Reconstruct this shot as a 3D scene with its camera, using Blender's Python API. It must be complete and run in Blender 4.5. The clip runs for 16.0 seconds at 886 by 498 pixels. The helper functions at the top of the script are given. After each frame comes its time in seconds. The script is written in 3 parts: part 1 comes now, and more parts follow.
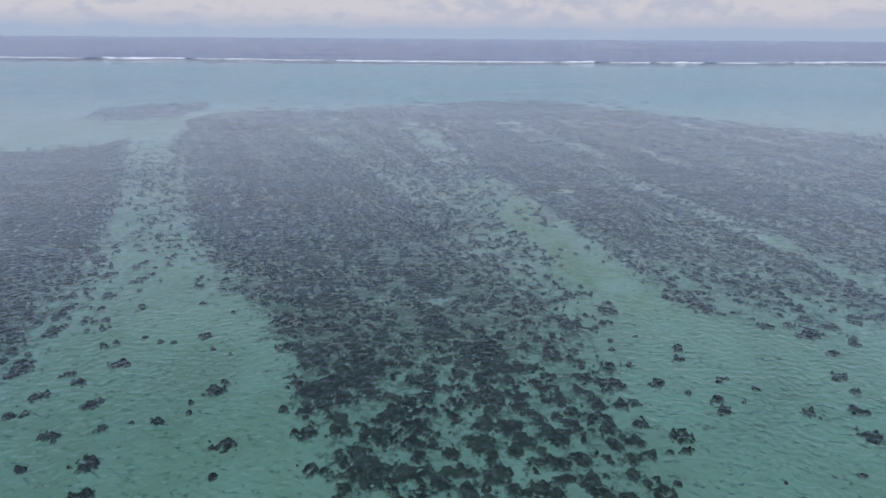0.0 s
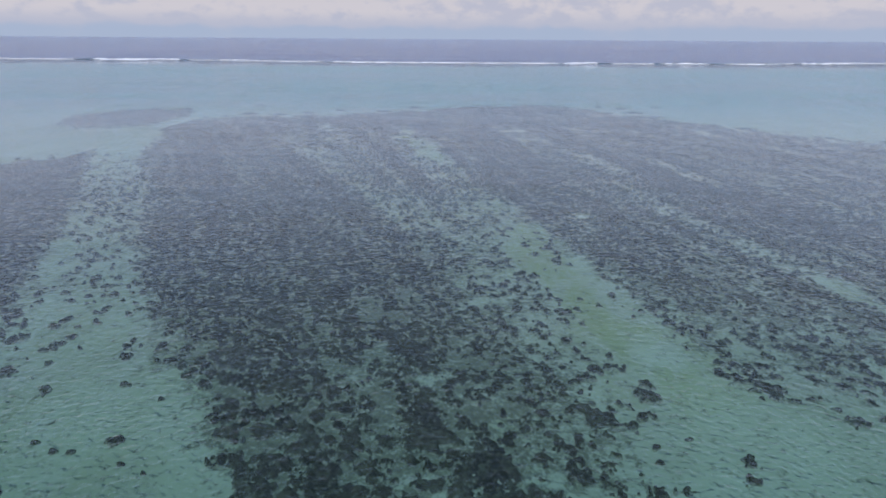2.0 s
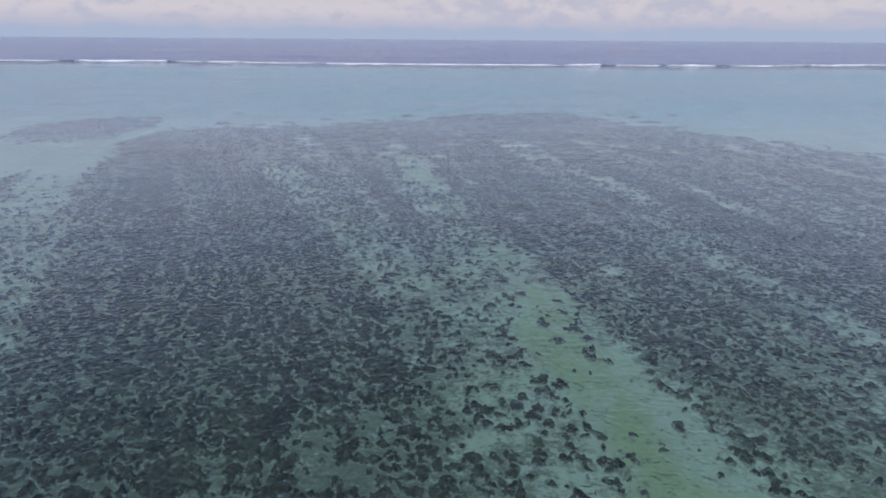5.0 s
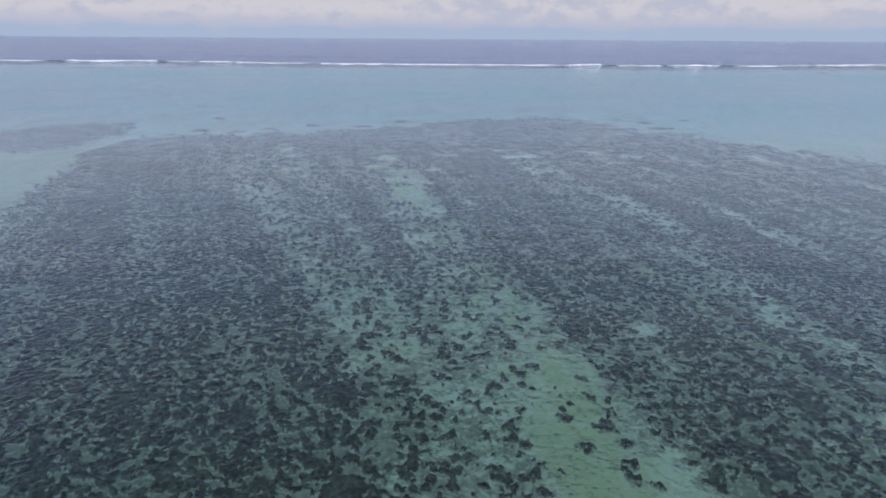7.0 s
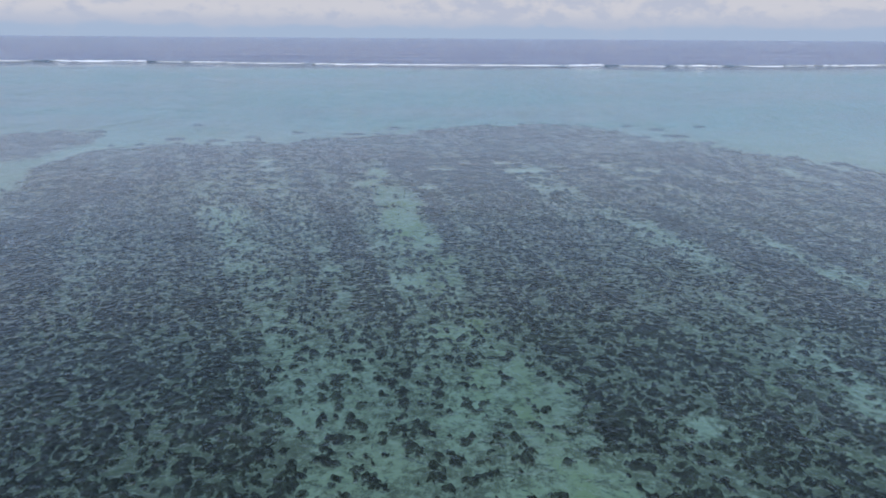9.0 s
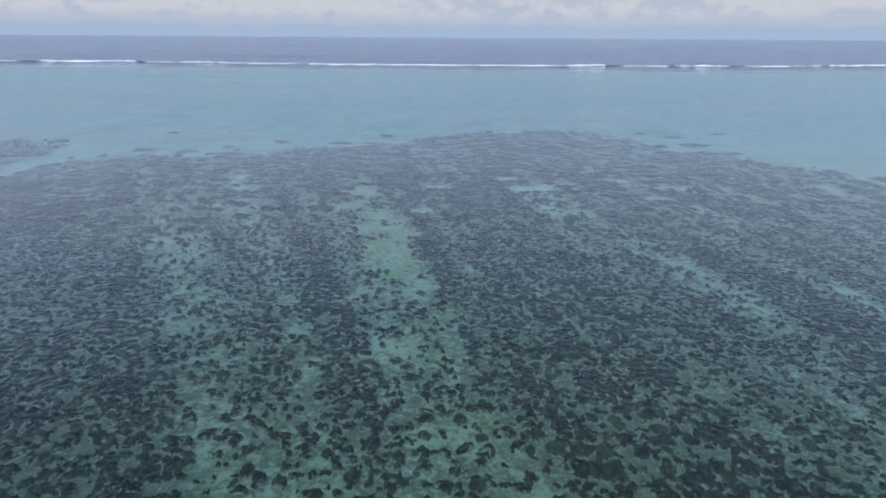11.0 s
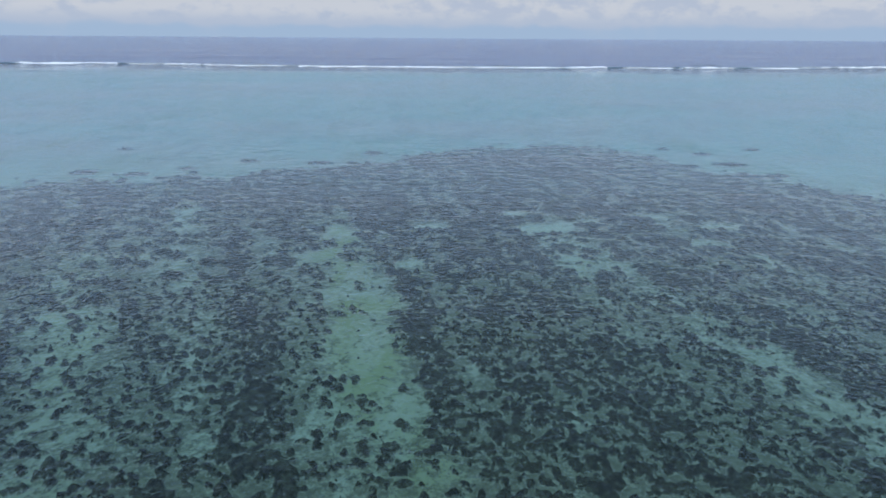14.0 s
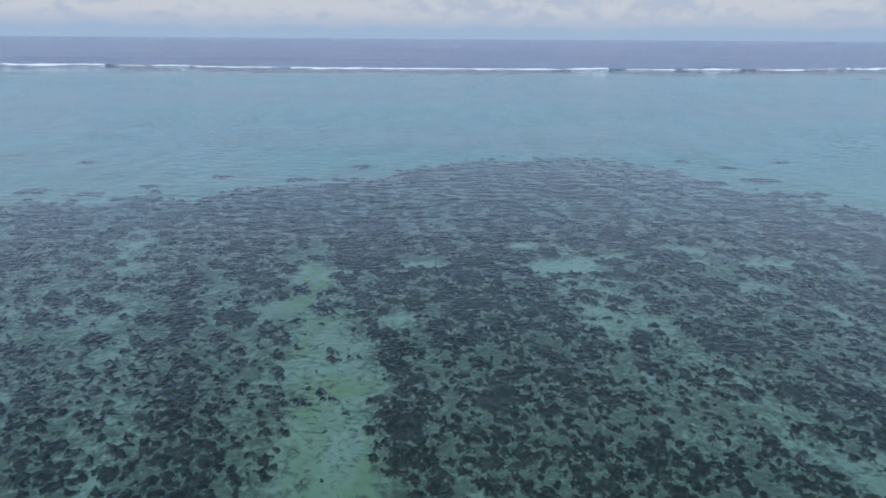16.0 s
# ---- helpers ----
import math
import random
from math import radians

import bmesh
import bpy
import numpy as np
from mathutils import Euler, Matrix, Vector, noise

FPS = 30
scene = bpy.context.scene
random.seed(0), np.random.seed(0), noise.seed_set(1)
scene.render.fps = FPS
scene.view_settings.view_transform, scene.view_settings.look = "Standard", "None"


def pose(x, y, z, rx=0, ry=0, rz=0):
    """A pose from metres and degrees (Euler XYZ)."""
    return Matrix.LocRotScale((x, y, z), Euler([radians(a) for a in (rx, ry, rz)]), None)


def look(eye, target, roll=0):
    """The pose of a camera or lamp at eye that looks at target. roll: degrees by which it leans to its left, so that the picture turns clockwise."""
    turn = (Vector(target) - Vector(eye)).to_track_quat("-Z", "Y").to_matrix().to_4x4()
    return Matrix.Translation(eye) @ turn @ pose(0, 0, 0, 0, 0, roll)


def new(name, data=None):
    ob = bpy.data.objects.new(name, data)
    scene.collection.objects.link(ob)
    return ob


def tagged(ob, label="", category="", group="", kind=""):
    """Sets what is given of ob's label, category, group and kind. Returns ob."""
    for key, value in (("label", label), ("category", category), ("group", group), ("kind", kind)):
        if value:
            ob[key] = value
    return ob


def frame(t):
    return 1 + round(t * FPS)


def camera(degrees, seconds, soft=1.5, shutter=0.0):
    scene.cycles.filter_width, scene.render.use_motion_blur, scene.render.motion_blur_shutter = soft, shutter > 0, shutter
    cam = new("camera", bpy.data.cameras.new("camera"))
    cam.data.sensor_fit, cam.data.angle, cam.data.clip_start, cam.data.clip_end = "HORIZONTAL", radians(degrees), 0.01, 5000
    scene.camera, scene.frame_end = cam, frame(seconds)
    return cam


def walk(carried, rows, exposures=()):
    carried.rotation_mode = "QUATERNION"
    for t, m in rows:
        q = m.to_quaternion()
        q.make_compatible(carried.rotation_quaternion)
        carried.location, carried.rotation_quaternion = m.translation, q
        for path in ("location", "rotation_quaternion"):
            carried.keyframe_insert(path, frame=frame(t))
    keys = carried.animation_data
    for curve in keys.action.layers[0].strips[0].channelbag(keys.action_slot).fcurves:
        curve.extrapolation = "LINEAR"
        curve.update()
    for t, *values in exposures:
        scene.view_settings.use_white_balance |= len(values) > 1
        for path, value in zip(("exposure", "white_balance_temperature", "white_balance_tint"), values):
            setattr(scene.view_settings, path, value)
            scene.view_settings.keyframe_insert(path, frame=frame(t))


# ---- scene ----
cam = camera(73.0, 16.0, soft=1.65)
# seconds, eye x y z in metres, pitch and yaw in degrees: a drone flying straight out over the lagoon
ROWS = [
    (0.0, 0.341, -4.678, 25.272, -19.659, -0.003),
    (0.5, 0.507, -1.017, 25.319, -19.654, 0.008),
    (1.0, 0.672, 2.656, 25.371, -19.635, 0.009),
    (1.5, 0.832, 6.334, 25.418, -19.622, 0.001),
    (2.0, 0.984, 10.019, 25.466, -19.624, -0.009),
    (2.5, 1.127, 13.725, 25.517, -19.638, -0.003),
    (3.0, 1.268, 17.441, 25.570, -19.609, -0.035),
    (3.5, 1.401, 21.167, 25.618, -19.604, -0.062),
    (4.0, 1.547, 24.922, 25.657, -19.575, -0.088),
    (6.5, 2.453, 43.931, 25.784, -19.629, -0.282),
    (7.0, 2.576, 47.752, 25.804, -19.644, -0.338),
    (7.5, 2.680, 51.576, 25.826, -19.679, -0.401),
    (8.0, 2.792, 55.390, 25.848, -19.689, -0.437),
    (8.5, 2.909, 59.211, 25.870, -19.697, -0.476),
    (9.0, 3.014, 63.083, 25.889, -19.691, -0.514),
    (11.5, 3.423, 82.821, 26.002, -19.775, -0.790),
    (12.0, 3.512, 86.750, 26.018, -19.761, -0.854),
    (12.5, 3.599, 90.659, 26.034, -19.739, -0.925),
    (13.0, 3.689, 94.553, 26.051, -19.752, -0.988),
    (13.5, 3.781, 98.436, 26.067, -19.744, -1.057),
    (14.0, 3.878, 102.310, 26.083, -19.707, -1.114),
    (14.5, 3.985, 106.173, 26.096, -19.687, -1.174),
    (15.0, 4.102, 110.029, 26.107, -19.674, -1.226),
    (15.5, 4.208, 113.876, 26.109, -19.662, -1.291),
    (16.0, 4.303, 117.716, 26.113, -19.651, -1.379),
]
LEAN = 0.4


def aim(x, y, z, pitch, yaw):
    p, w = radians(pitch), radians(yaw)
    return look((x, y, z), (x - 10 * math.sin(w) * math.cos(p), y + 10 * math.cos(w) * math.cos(p), z + 10 * math.sin(p)), LEAN)


# the white balance drifts: a little warmer at first, cooler towards the end
BALANCE = [(0.0, 0.0, 6400, 13), (4.0, 0.0, 6500, 18), (8.0, 0.02, 6300, 13), (12.0, 0.03, 6050, 7), (16.0, -0.02, 5950, 6)]
walk(cam, [(t, aim(x, y, z, p, w)) for t, x, y, z, p, w in ROWS], BALANCE)

# ---------------------------------------------------------------- sky and sun
SUN_UP, SUN_ROUND = 52.0, 200.0   # height, and bearing clockwise from ahead


class Nodes:
    """Short hand for node trees."""

    def __init__(self, tree):
        self.tree = tree
        tree.nodes.clear()

    def add(self, kind, ins=(), **props):
        node = self.tree.nodes.new(kind)
        for key, value in props.items():
            setattr(node, key, value)
        for key, value in dict(ins).items():
            self.give(node, key, value)
        return node

    def give(self, node, key, value):
        if isinstance(value, bpy.types.NodeSocket):
            self.tree.links.new(value, node.inputs[key])
        else:
            node.inputs[key].default_value = value

    def math(self, op, a, b=0.0, c=0.0, clamp=False):
        return self.add("ShaderNodeMath", {0: a, 1: b, 2: c}, operation=op, use_clamp=clamp).outputs[0]

    def noise(self, where, scale, detail=4.0, rough=0.55, warp=0.0):
        return self.add("ShaderNodeTexNoise", {"Vector": where, "Scale": scale, "Detail": detail, "Roughness": rough, "Distortion": warp}).outputs["Fac"]

    def stretch(self, where, scale, turn=0.0):
        return self.add("ShaderNodeMapping", {"Vector": where, "Scale": scale, "Rotation": (0, 0, radians(turn))}).outputs[0]

    def step(self, value, lo, hi):
        return self.add("ShaderNodeMapRange", {"Value": value, "From Min": lo, "From Max": hi, "To Min": 0.0, "To Max": 1.0}, interpolation_type="SMOOTHSTEP").outputs[0]

    def mix(self, fac, a, b, blend="MIX"):
        return self.add("ShaderNodeMix", {0: fac, 6: a, 7: b}, data_type="RGBA", blend_type=blend).outputs[2]

    def rgb(self, r, g, b):
        node = self.add("ShaderNodeRGB")
        node.outputs[0].default_value = (r, g, b, 1)
        return node.outputs[0]


world = bpy.data.worlds.new("sky")
scene.world = world
world.use_nodes = True
n = Nodes(world.node_tree)
way = n.add("ShaderNodeTexCoord").outputs["Generated"]
up = n.add("ShaderNodeSeparateXYZ", {0: way}).outputs[2]
air = n.add("ShaderNodeTexSky", sky_type="NISHITA", sun_disc=False, sun_elevation=radians(SUN_UP), sun_rotation=radians(SUN_ROUND),
            altitude=10.0, air_density=1.2, dust_density=1.5, ozone_density=1.4).outputs[0]
# a bank of cumulus that stands along the horizon, over a blue-grey strip of haze, with unseen broken cloud added higher
# up
haze = n.mix(n.step(up, 0.004, 0.035), n.rgb(3.8, 4.7, 6.1), n.rgb(4.2, 4.8, 6.0))
haze = n.mix(n.step(up, 0.045, 0.16), haze, air)
soft_way = n.stretch(way, (1.0, 1.0, 1.7))
lifted = n.add("ShaderNodeVectorMath", {0: soft_way, 1: (0.0, 0.0, 0.035)}, operation="ADD").outputs[0]
lumps = n.noise(soft_way, 13.0, 6.0, 0.55, 0.3)
above = n.noise(lifted, 13.0, 6.0, 0.55, 0.3)
puffs = n.noise(n.stretch(way, (1.0, 1.0, 2.0)), 34.0, 6.0, 0.58)
body = n.math("ADD", n.math("MULTIPLY", lumps, 0.78), n.math("MULTIPLY", puffs, 0.22))
low = n.math("MULTIPLY", n.step(up, 0.004, 0.026), 0.60)
thin = n.math("MULTIPLY", n.step(up, 0.046, 0.075), 0.10)
thin = n.math("ADD", thin, n.math("MULTIPLY", n.step(up, 0.09, 0.45), 0.06))
cover = n.step(n.math("SUBTRACT", n.math("ADD", body, low), thin), 0.52, 0.86)
# the tops that face the sun are cream, the hollows between them blue-grey
lit = n.step(n.math("ADD", n.math("SUBTRACT", lumps, above), n.math("MULTIPLY", n.math("SUBTRACT", puffs, 0.5), 0.60)), -0.17, 0.09)
grey = n.mix(lit, n.rgb(4.8, 5.1, 6.0), n.rgb(6.0, 5.95, 6.3))
grey = n.mix(n.step(up, 0.012, 0.036), n.rgb(4.6, 5.0, 6.0), grey)   # the bases are flat and grey
# out of view: bright blue band added to lift the water's reflections, darker overhead
grey = n.mix(n.step(up, 0.06, 0.16), grey, n.rgb(6.0, 8.0, 11.6))
grey = n.mix(n.step(up, 0.20, 0.50), grey, n.rgb(2.7, 4.0, 6.6))
sky = n.mix(cover, haze, grey)
n.add("ShaderNodeOutputWorld", {0: n.add("ShaderNodeBackground", {"Color": sky, "Strength": 0.1}).outputs[0]})

lamp = bpy.data.lights.new("sun", "SUN")
lamp.energy, lamp.angle, lamp.color = 2.25, radians(4.0), (1.0, 0.96, 0.90)
sun = new("sun", lamp)
e, r = radians(SUN_UP), radians(SUN_ROUND)
sun.matrix_world = look((200 * math.sin(r) * math.cos(e), 200 * math.cos(r) * math.cos(e), 200 * math.sin(e)), (0, 0, 0))

# ---------------------------------------------------------------- materials


def material(name):
    m = bpy.data.materials.new(name)
    m.use_nodes = True
    return m, Nodes(m.node_tree)


def surface(n, shader):
    n.add("ShaderNodeOutputMaterial", {"Surface": shader})


def place(n):
    return n.add("ShaderNodeNewGeometry").outputs["Position"]


def water_material():
    m, n = material("sea_water")
    at = place(n)
    # wavelets about a metre long, finer ripples on them, and a slow unevenness of the wind
    apart = n.add("ShaderNodeSeparateXYZ", {0: at}).outputs[1]
    gusts = n.step(n.noise(n.stretch(at, (0.3, 1.8, 1.0)), 0.022, 5.0, 0.62), 0.35, 0.68)
    wavelet = n.noise(n.stretch(at, (0.95, 1.0, 1.0), -12), 1.7, 1.0, 0.5, 0.4)
    ripple = n.noise(n.stretch(at, (0.9, 1.0, 1.0), 20), 3.0, 2.0, 0.55)
    large = n.noise(n.stretch(at, (0.5, 1.6, 1.0), 6), 0.05, 3.0, 0.55)
    chop = n.noise(n.stretch(at, (0.55, 1.2, 1.0), 8), 0.5, 2.0, 0.5)
    fine = n.noise(at, 7.5, 1.0, 0.5)
    relief = n.math("ADD", n.math("MULTIPLY", wavelet, 0.15), n.math("ADD", n.math("MULTIPLY", ripple, 0.038), n.math("MULTIPLY", fine, 0.014)))
    relief = n.math("MULTIPLY", relief, n.math("ADD", 0.75, n.math("MULTIPLY", gusts, 0.45)))
    relief = n.math("ADD", relief, n.math("MULTIPLY", large, 0.22))
    relief = n.math("ADD", relief, n.math("MULTIPLY", chop, n.math("ADD", n.math("MULTIPLY", n.step(apart, 150.0, 290.0), 0.55), n.math("MULTIPLY", n.step(apart, 560.0, 660.0), 0.5))))
    bump = n.add("ShaderNodeBump", {"Height": relief, "Strength": 1.0, "Distance": 1.0}).outputs[0]
    # water takes red out of the light first
    tint = n.mix(n.step(n.noise(n.stretch(at, (0.3, 1.7, 1.0)), 0.024, 5.0, 0.62), 0.3, 0.7), n.rgb(0.56, 0.775, 0.785), n.rgb(0.62, 0.82, 0.82))
    tint = n.mix(n.step(apart, 28.0, 62.0), n.rgb(0.51, 0.76, 0.757), tint)   # a deeper pool by the first heads
    deep = n.mix(n.step(n.noise(n.stretch(at, (0.45, 1.5, 1.0)), 0.011, 4.0, 0.6, 0.5), 0.40, 0.62), n.rgb(0.36, 0.745, 0.83), n.rgb(0.47, 0.72, 0.82))
    tint = n.mix(n.step(apart, 175.0, 270.0), tint, deep)   # deeper water between the coral and the reef
    tint = n.mix(n.step(apart, 500.0, 625.0), tint, n.rgb(0.66, 0.76, 0.84))   # shallow over the rubble flat
    through_water = n.add("ShaderNodeBsdfTransparent", {"Color": tint}).outputs[0]
    gloss = n.add("ShaderNodeBsdfGlossy", {"Color": (1, 1, 1, 1), "Roughness": 0.04, "Normal": bump}).outputs[0]
    fresnel = n.add("ShaderNodeFresnel", {"IOR": 1.33, "Normal": bump}).outputs[0]
    surface(n, n.add("ShaderNodeMixShader", {0: fresnel, 1: through_water, 2: gloss}).outputs[0])
    return m


def sand_material():
    m, n = material("coral_sand")
    at = place(n)
    grain = n.noise(at, 2.4, 5.0, 0.65)
    drift = n.noise(n.stretch(at, (1.0, 0.45, 1.0), 16), 0.11, 5.0, 0.6, 0.6)
    weed = n.step(n.noise(n.stretch(at, (1.0, 0.35, 1.0), 17), 0.075, 5.0, 0.62, 0.8), 0.52, 0.70)
    rubble = n.step(n.noise(at, 1.1, 5.0, 0.7), 0.60, 0.72)
    c = n.mix(n.step(drift, 0.3, 0.7), n.rgb(0.40, 0.375, 0.31), n.rgb(0.48, 0.46, 0.39))
    algae = n.add("ShaderNodeAttribute", attribute_name="algae_cover").outputs["Fac"]
    film = n.math("MULTIPLY", algae, n.step(n.noise(n.stretch(at, (1.0, 0.5, 1.0), 17), 0.16, 5.0, 0.62, 0.8), 0.36, 0.60))
    c = n.mix(n.math("MULTIPLY", n.math("MAXIMUM", n.math("MULTIPLY", weed, 0.6), film), 0.80), c, n.rgb(0.30, 0.315, 0.15))
    c = n.mix(n.math("MULTIPLY", rubble, 0.45), c, n.rgb(0.26, 0.23, 0.16))
    strewn = n.add("ShaderNodeAttribute", attribute_name="rubble_cover").outputs["Fac"]
    bits = n.math("ADD", n.math("MULTIPLY", n.noise(at, 0.9, 5.0, 0.68, 0.3), 0.55), n.math("MULTIPLY", n.noise(at, 2.3, 4.0, 0.7), 0.45))
    amount = n.step(n.math("ADD", bits, n.math("MULTIPLY", strewn, 0.225)), 0.53, 0.68)
    c = n.mix(n.math("MULTIPLY", amount, 0.88), c, n.mix(n.step(grain, 0.4, 0.65), n.rgb(0.125, 0.112, 0.085), n.rgb(0.215, 0.195, 0.15)))
    c = n.mix(n.math("MULTIPLY", n.step(grain, 0.45, 0.75), 0.25), c, n.rgb(0.36, 0.34, 0.26))
    bump = n.add("ShaderNodeBump", {"Height": n.math("ADD", grain, drift), "Strength": 0.4, "Distance": 0.08}).outputs[0]
    surface(n, n.add("ShaderNodeBsdfDiffuse", {"Color": c, "Roughness": 0.6, "Normal": bump}).outputs[0])
    return m


def coral_material(name, dark, brown, pale, pale_share):
    m, n = material(name)
    at = place(n)
    chance = n.add("ShaderNodeNewGeometry").outputs["Random Per Island"]
    fine = n.noise(at, 2.6, 6.0, 0.72)
    broad = n.noise(at, 0.35, 4.0, 0.6)
    knobs = n.noise(at, 1.1, 4.0, 0.6)
    c = n.mix(n.step(n.math("ADD", n.math("MULTIPLY", broad, 0.8), n.math("MULTIPLY", chance, 0.2)), 0.38, 0.72), n.rgb(*dark), n.rgb(*brown))
    c = n.mix(n.math("MULTIPLY", n.step(n.math("ADD", n.math("MULTIPLY", fine, 0.65), n.math("MULTIPLY", knobs, 0.35)), 0.46, 0.60), pale_share), c, n.rgb(*pale))
    speck = n.step(n.noise(at, 5.0, 4.0, 0.72), 0.56, 0.66)
    c = n.mix(n.math("MULTIPLY", speck, 0.6 * pale_share + 0.2), c, n.rgb(*(1.7 * p for p in pale)))
    grown = n.add("ShaderNodeAttribute", attribute_name="growth").outputs["Fac"]
    edge = n.math("ADD", grown, n.math("MULTIPLY", n.math("SUBTRACT", n.noise(at, 4.2, 4.0, 0.65), 0.5), 1.9))
    c = n.mix(n.step(edge, -0.08, 0.55), n.rgb(0.34, 0.32, 0.26), c)   # sand caught between the outer branches
    bump = n.add("ShaderNodeBump", {"Height": fine, "Strength": 0.9, "Distance": 0.25}).outputs[0]
    surface(n, n.add("ShaderNodeBsdfDiffuse", {"Color": c, "Roughness": 0.8, "Normal": bump}).outputs[0])
    return m


def foam_material():
    m, n = material("surf_foam")
    at = place(n)
    c = n.mix(n.step(n.noise(at, 0.35, 5.0, 0.65), 0.3, 0.6), n.rgb(0.70, 0.74, 0.78), n.rgb(0.86, 0.87, 0.88))
    bump = n.add("ShaderNodeBump", {"Height": n.noise(at, 1.3, 5.0, 0.7), "Strength": 0.7, "Distance": 0.4}).outputs[0]
    surface(n, n.add("ShaderNodeBsdfDiffuse", {"Color": c, "Roughness": 1.0, "Normal": bump}).outputs[0])
    return m


def swell_material():
    m, n = material("wave_face")
    at = place(n)
    c = n.mix(n.noise(at, 0.2, 4.0, 0.6), n.rgb(0.035, 0.075, 0.105), n.rgb(0.07, 0.14, 0.17))
    bump = n.add("ShaderNodeBump", {"Height": n.noise(at, 0.9, 4.0, 0.6), "Strength": 0.5, "Distance": 0.3}).outputs[0]
    surface(n, n.add("ShaderNodeBsdfPrincipled", {"Base Color": c, "Roughness": 0.18, "IOR": 1.33, "Normal": bump}).outputs[0])
    return m


def deep_material():
    m, n = material("hazed_reef_slope")
    at = place(n)
    # pale lilac floor colour stands in for haze and light scattered by open sea
    c = n.mix(n.step(n.noise(n.stretch(at, (0.4, 1.6, 1.0)), 0.006, 4.0, 0.6), 0.3, 0.7), n.rgb(0.35, 0.31, 0.40), n.rgb(0.39, 0.34, 0.44))
    surface(n, n.add("ShaderNodeBsdfDiffuse", {"Color": c, "Roughness": 0.5}).outputs[0])
    return m


WATER = water_material()
SAND = sand_material()
CORAL = coral_material("living_coral", (0.037, 0.031, 0.025), (0.086, 0.073, 0.053), (0.19, 0.178, 0.135), 0.42)
RUBBLE = coral_material("reef_rubble", (0.11, 0.090, 0.085), (0.17, 0.14, 0.125), (0.28, 0.25, 0.22), 0.5)
FOAM = foam_material()
SWELL = swell_material()
DEEP = deep_material()

# ---------------------------------------------------------------- fields of the plan
FLOOR = -0.95      # lagoon bed
EDGE = 4950.0      # where the sheets end at the horizon


def lattice(x, y, size, seed):
    """Smooth noise of mean 0 and spread about 1 with knots size metres apart."""
    rng = np.random.RandomState(seed)
    grid = rng.normal(size=(256, 256))
    u, v = np.asarray(x) / size + 1000.0, np.asarray(y) / size + 1000.0
    i, j = np.floor(u).astype(int), np.floor(v).astype(int)
    a, b = u - i, v - j
    a, b = a * a * a * (a * (a * 6 - 15) + 10), b * b * b * (b * (b * 6 - 15) + 10)
    g = lambda p, q: grid[(i + p) % 256, (j + q) % 256]
    return 1.45 * ((g(0, 0) * (1 - a) + g(1, 0) * a) * (1 - b) + (g(0, 1) * (1 - a) + g(1, 1) * a) * b)


def smooth(lo, hi, v):
    t = np.clip((v - lo) / (hi - lo), 0, 1)
    return t * t * (3 - 2 * t)


# outer edge of the coral field, seen from above (x, y)
RIM = [(-260, 105), (-150, 112), (-102, 131), (-84, 141), (-82, 192), (-80, 206), (-68, 213), (-52, 216), (-35, 217), (-31, 224), (-18, 229),
       (-5, 235), (2, 244), (16, 251), (40, 254), (49, 248), (53, 236), (59, 225), (68, 218), (77, 211), (84, 199), (91, 188), (103, 178),
       (113, 167), (122, 157), (170, 146), (300, 140)]
# the lanes of the plan, seen from above: x, y, half width, share of the bed that coral covers there
BANK_WEST = [(-50, 36, 16.5, 0.80), (-55, 45, 17, 0.86), (-61, 60, 19, 0.86), (-66, 80, 19, 0.85), (-76, 105, 17, 0.84), (-92, 130, 16, 0.82)]
CORE = [(0, 24, 6, 0.66), (-1, 33, 8.5, 0.76), (-4.5, 42, 10.5, 0.83), (-9, 50, 13, 0.82), (-12, 58, 14, 0.84), (-14, 66, 16, 0.85), (-18, 80, 17.5, 0.85),
        (-22, 92, 18, 0.84), (-31, 108, 16, 0.80), (-44, 130, 17, 0.76), (-56, 155, 16, 0.77), (-64, 185, 15, 0.78)]
CORE_EAST = [(9, 24, 5, 0.58), (9, 34, 5.5, 0.60), (8, 45, 5.5, 0.58), (5, 58, 5, 0.64), (0, 72, 5, 0.68)]
BLOCK = [(19, 108, 6.5, 0.80), (16, 125, 8.5, 0.86), (15, 143, 8, 0.82), (12, 160, 7, 0.74), (11, 174, 8, 0.80), (8, 184, 9, 0.80)]
SHOULDER_EAST = [(20.5, 72, 3.5, 0.45), (19.5, 84, 4, 0.52), (20, 96, 5, 0.58), (19, 106, 5, 0.66)]
BANK_EAST = [(27, 70, 4, 0.58), (26.5, 80, 4.5, 0.73), (27, 92, 4.5, 0.76), (28, 105, 5, 0.74)]
CHANNEL_WEST = [(-18, 18, 13, 0.0), (-19, 28, 12, 0.01), (-22, 36, 10.5, 0.02), (-26, 44, 9, 0.08), (-32, 56, 8.0, 0.16), (-39, 70, 6.0, 0.22), (-45, 84, 5.6, 0.22),
                (-53, 103, 5.2, 0.25), (-61, 120, 5.5, 0.24), (-71, 140, 6.0, 0.14), (-78, 155, 7, 0.03), (-83, 172, 8, 0.01), (-91, 192, 7, 0.02)]
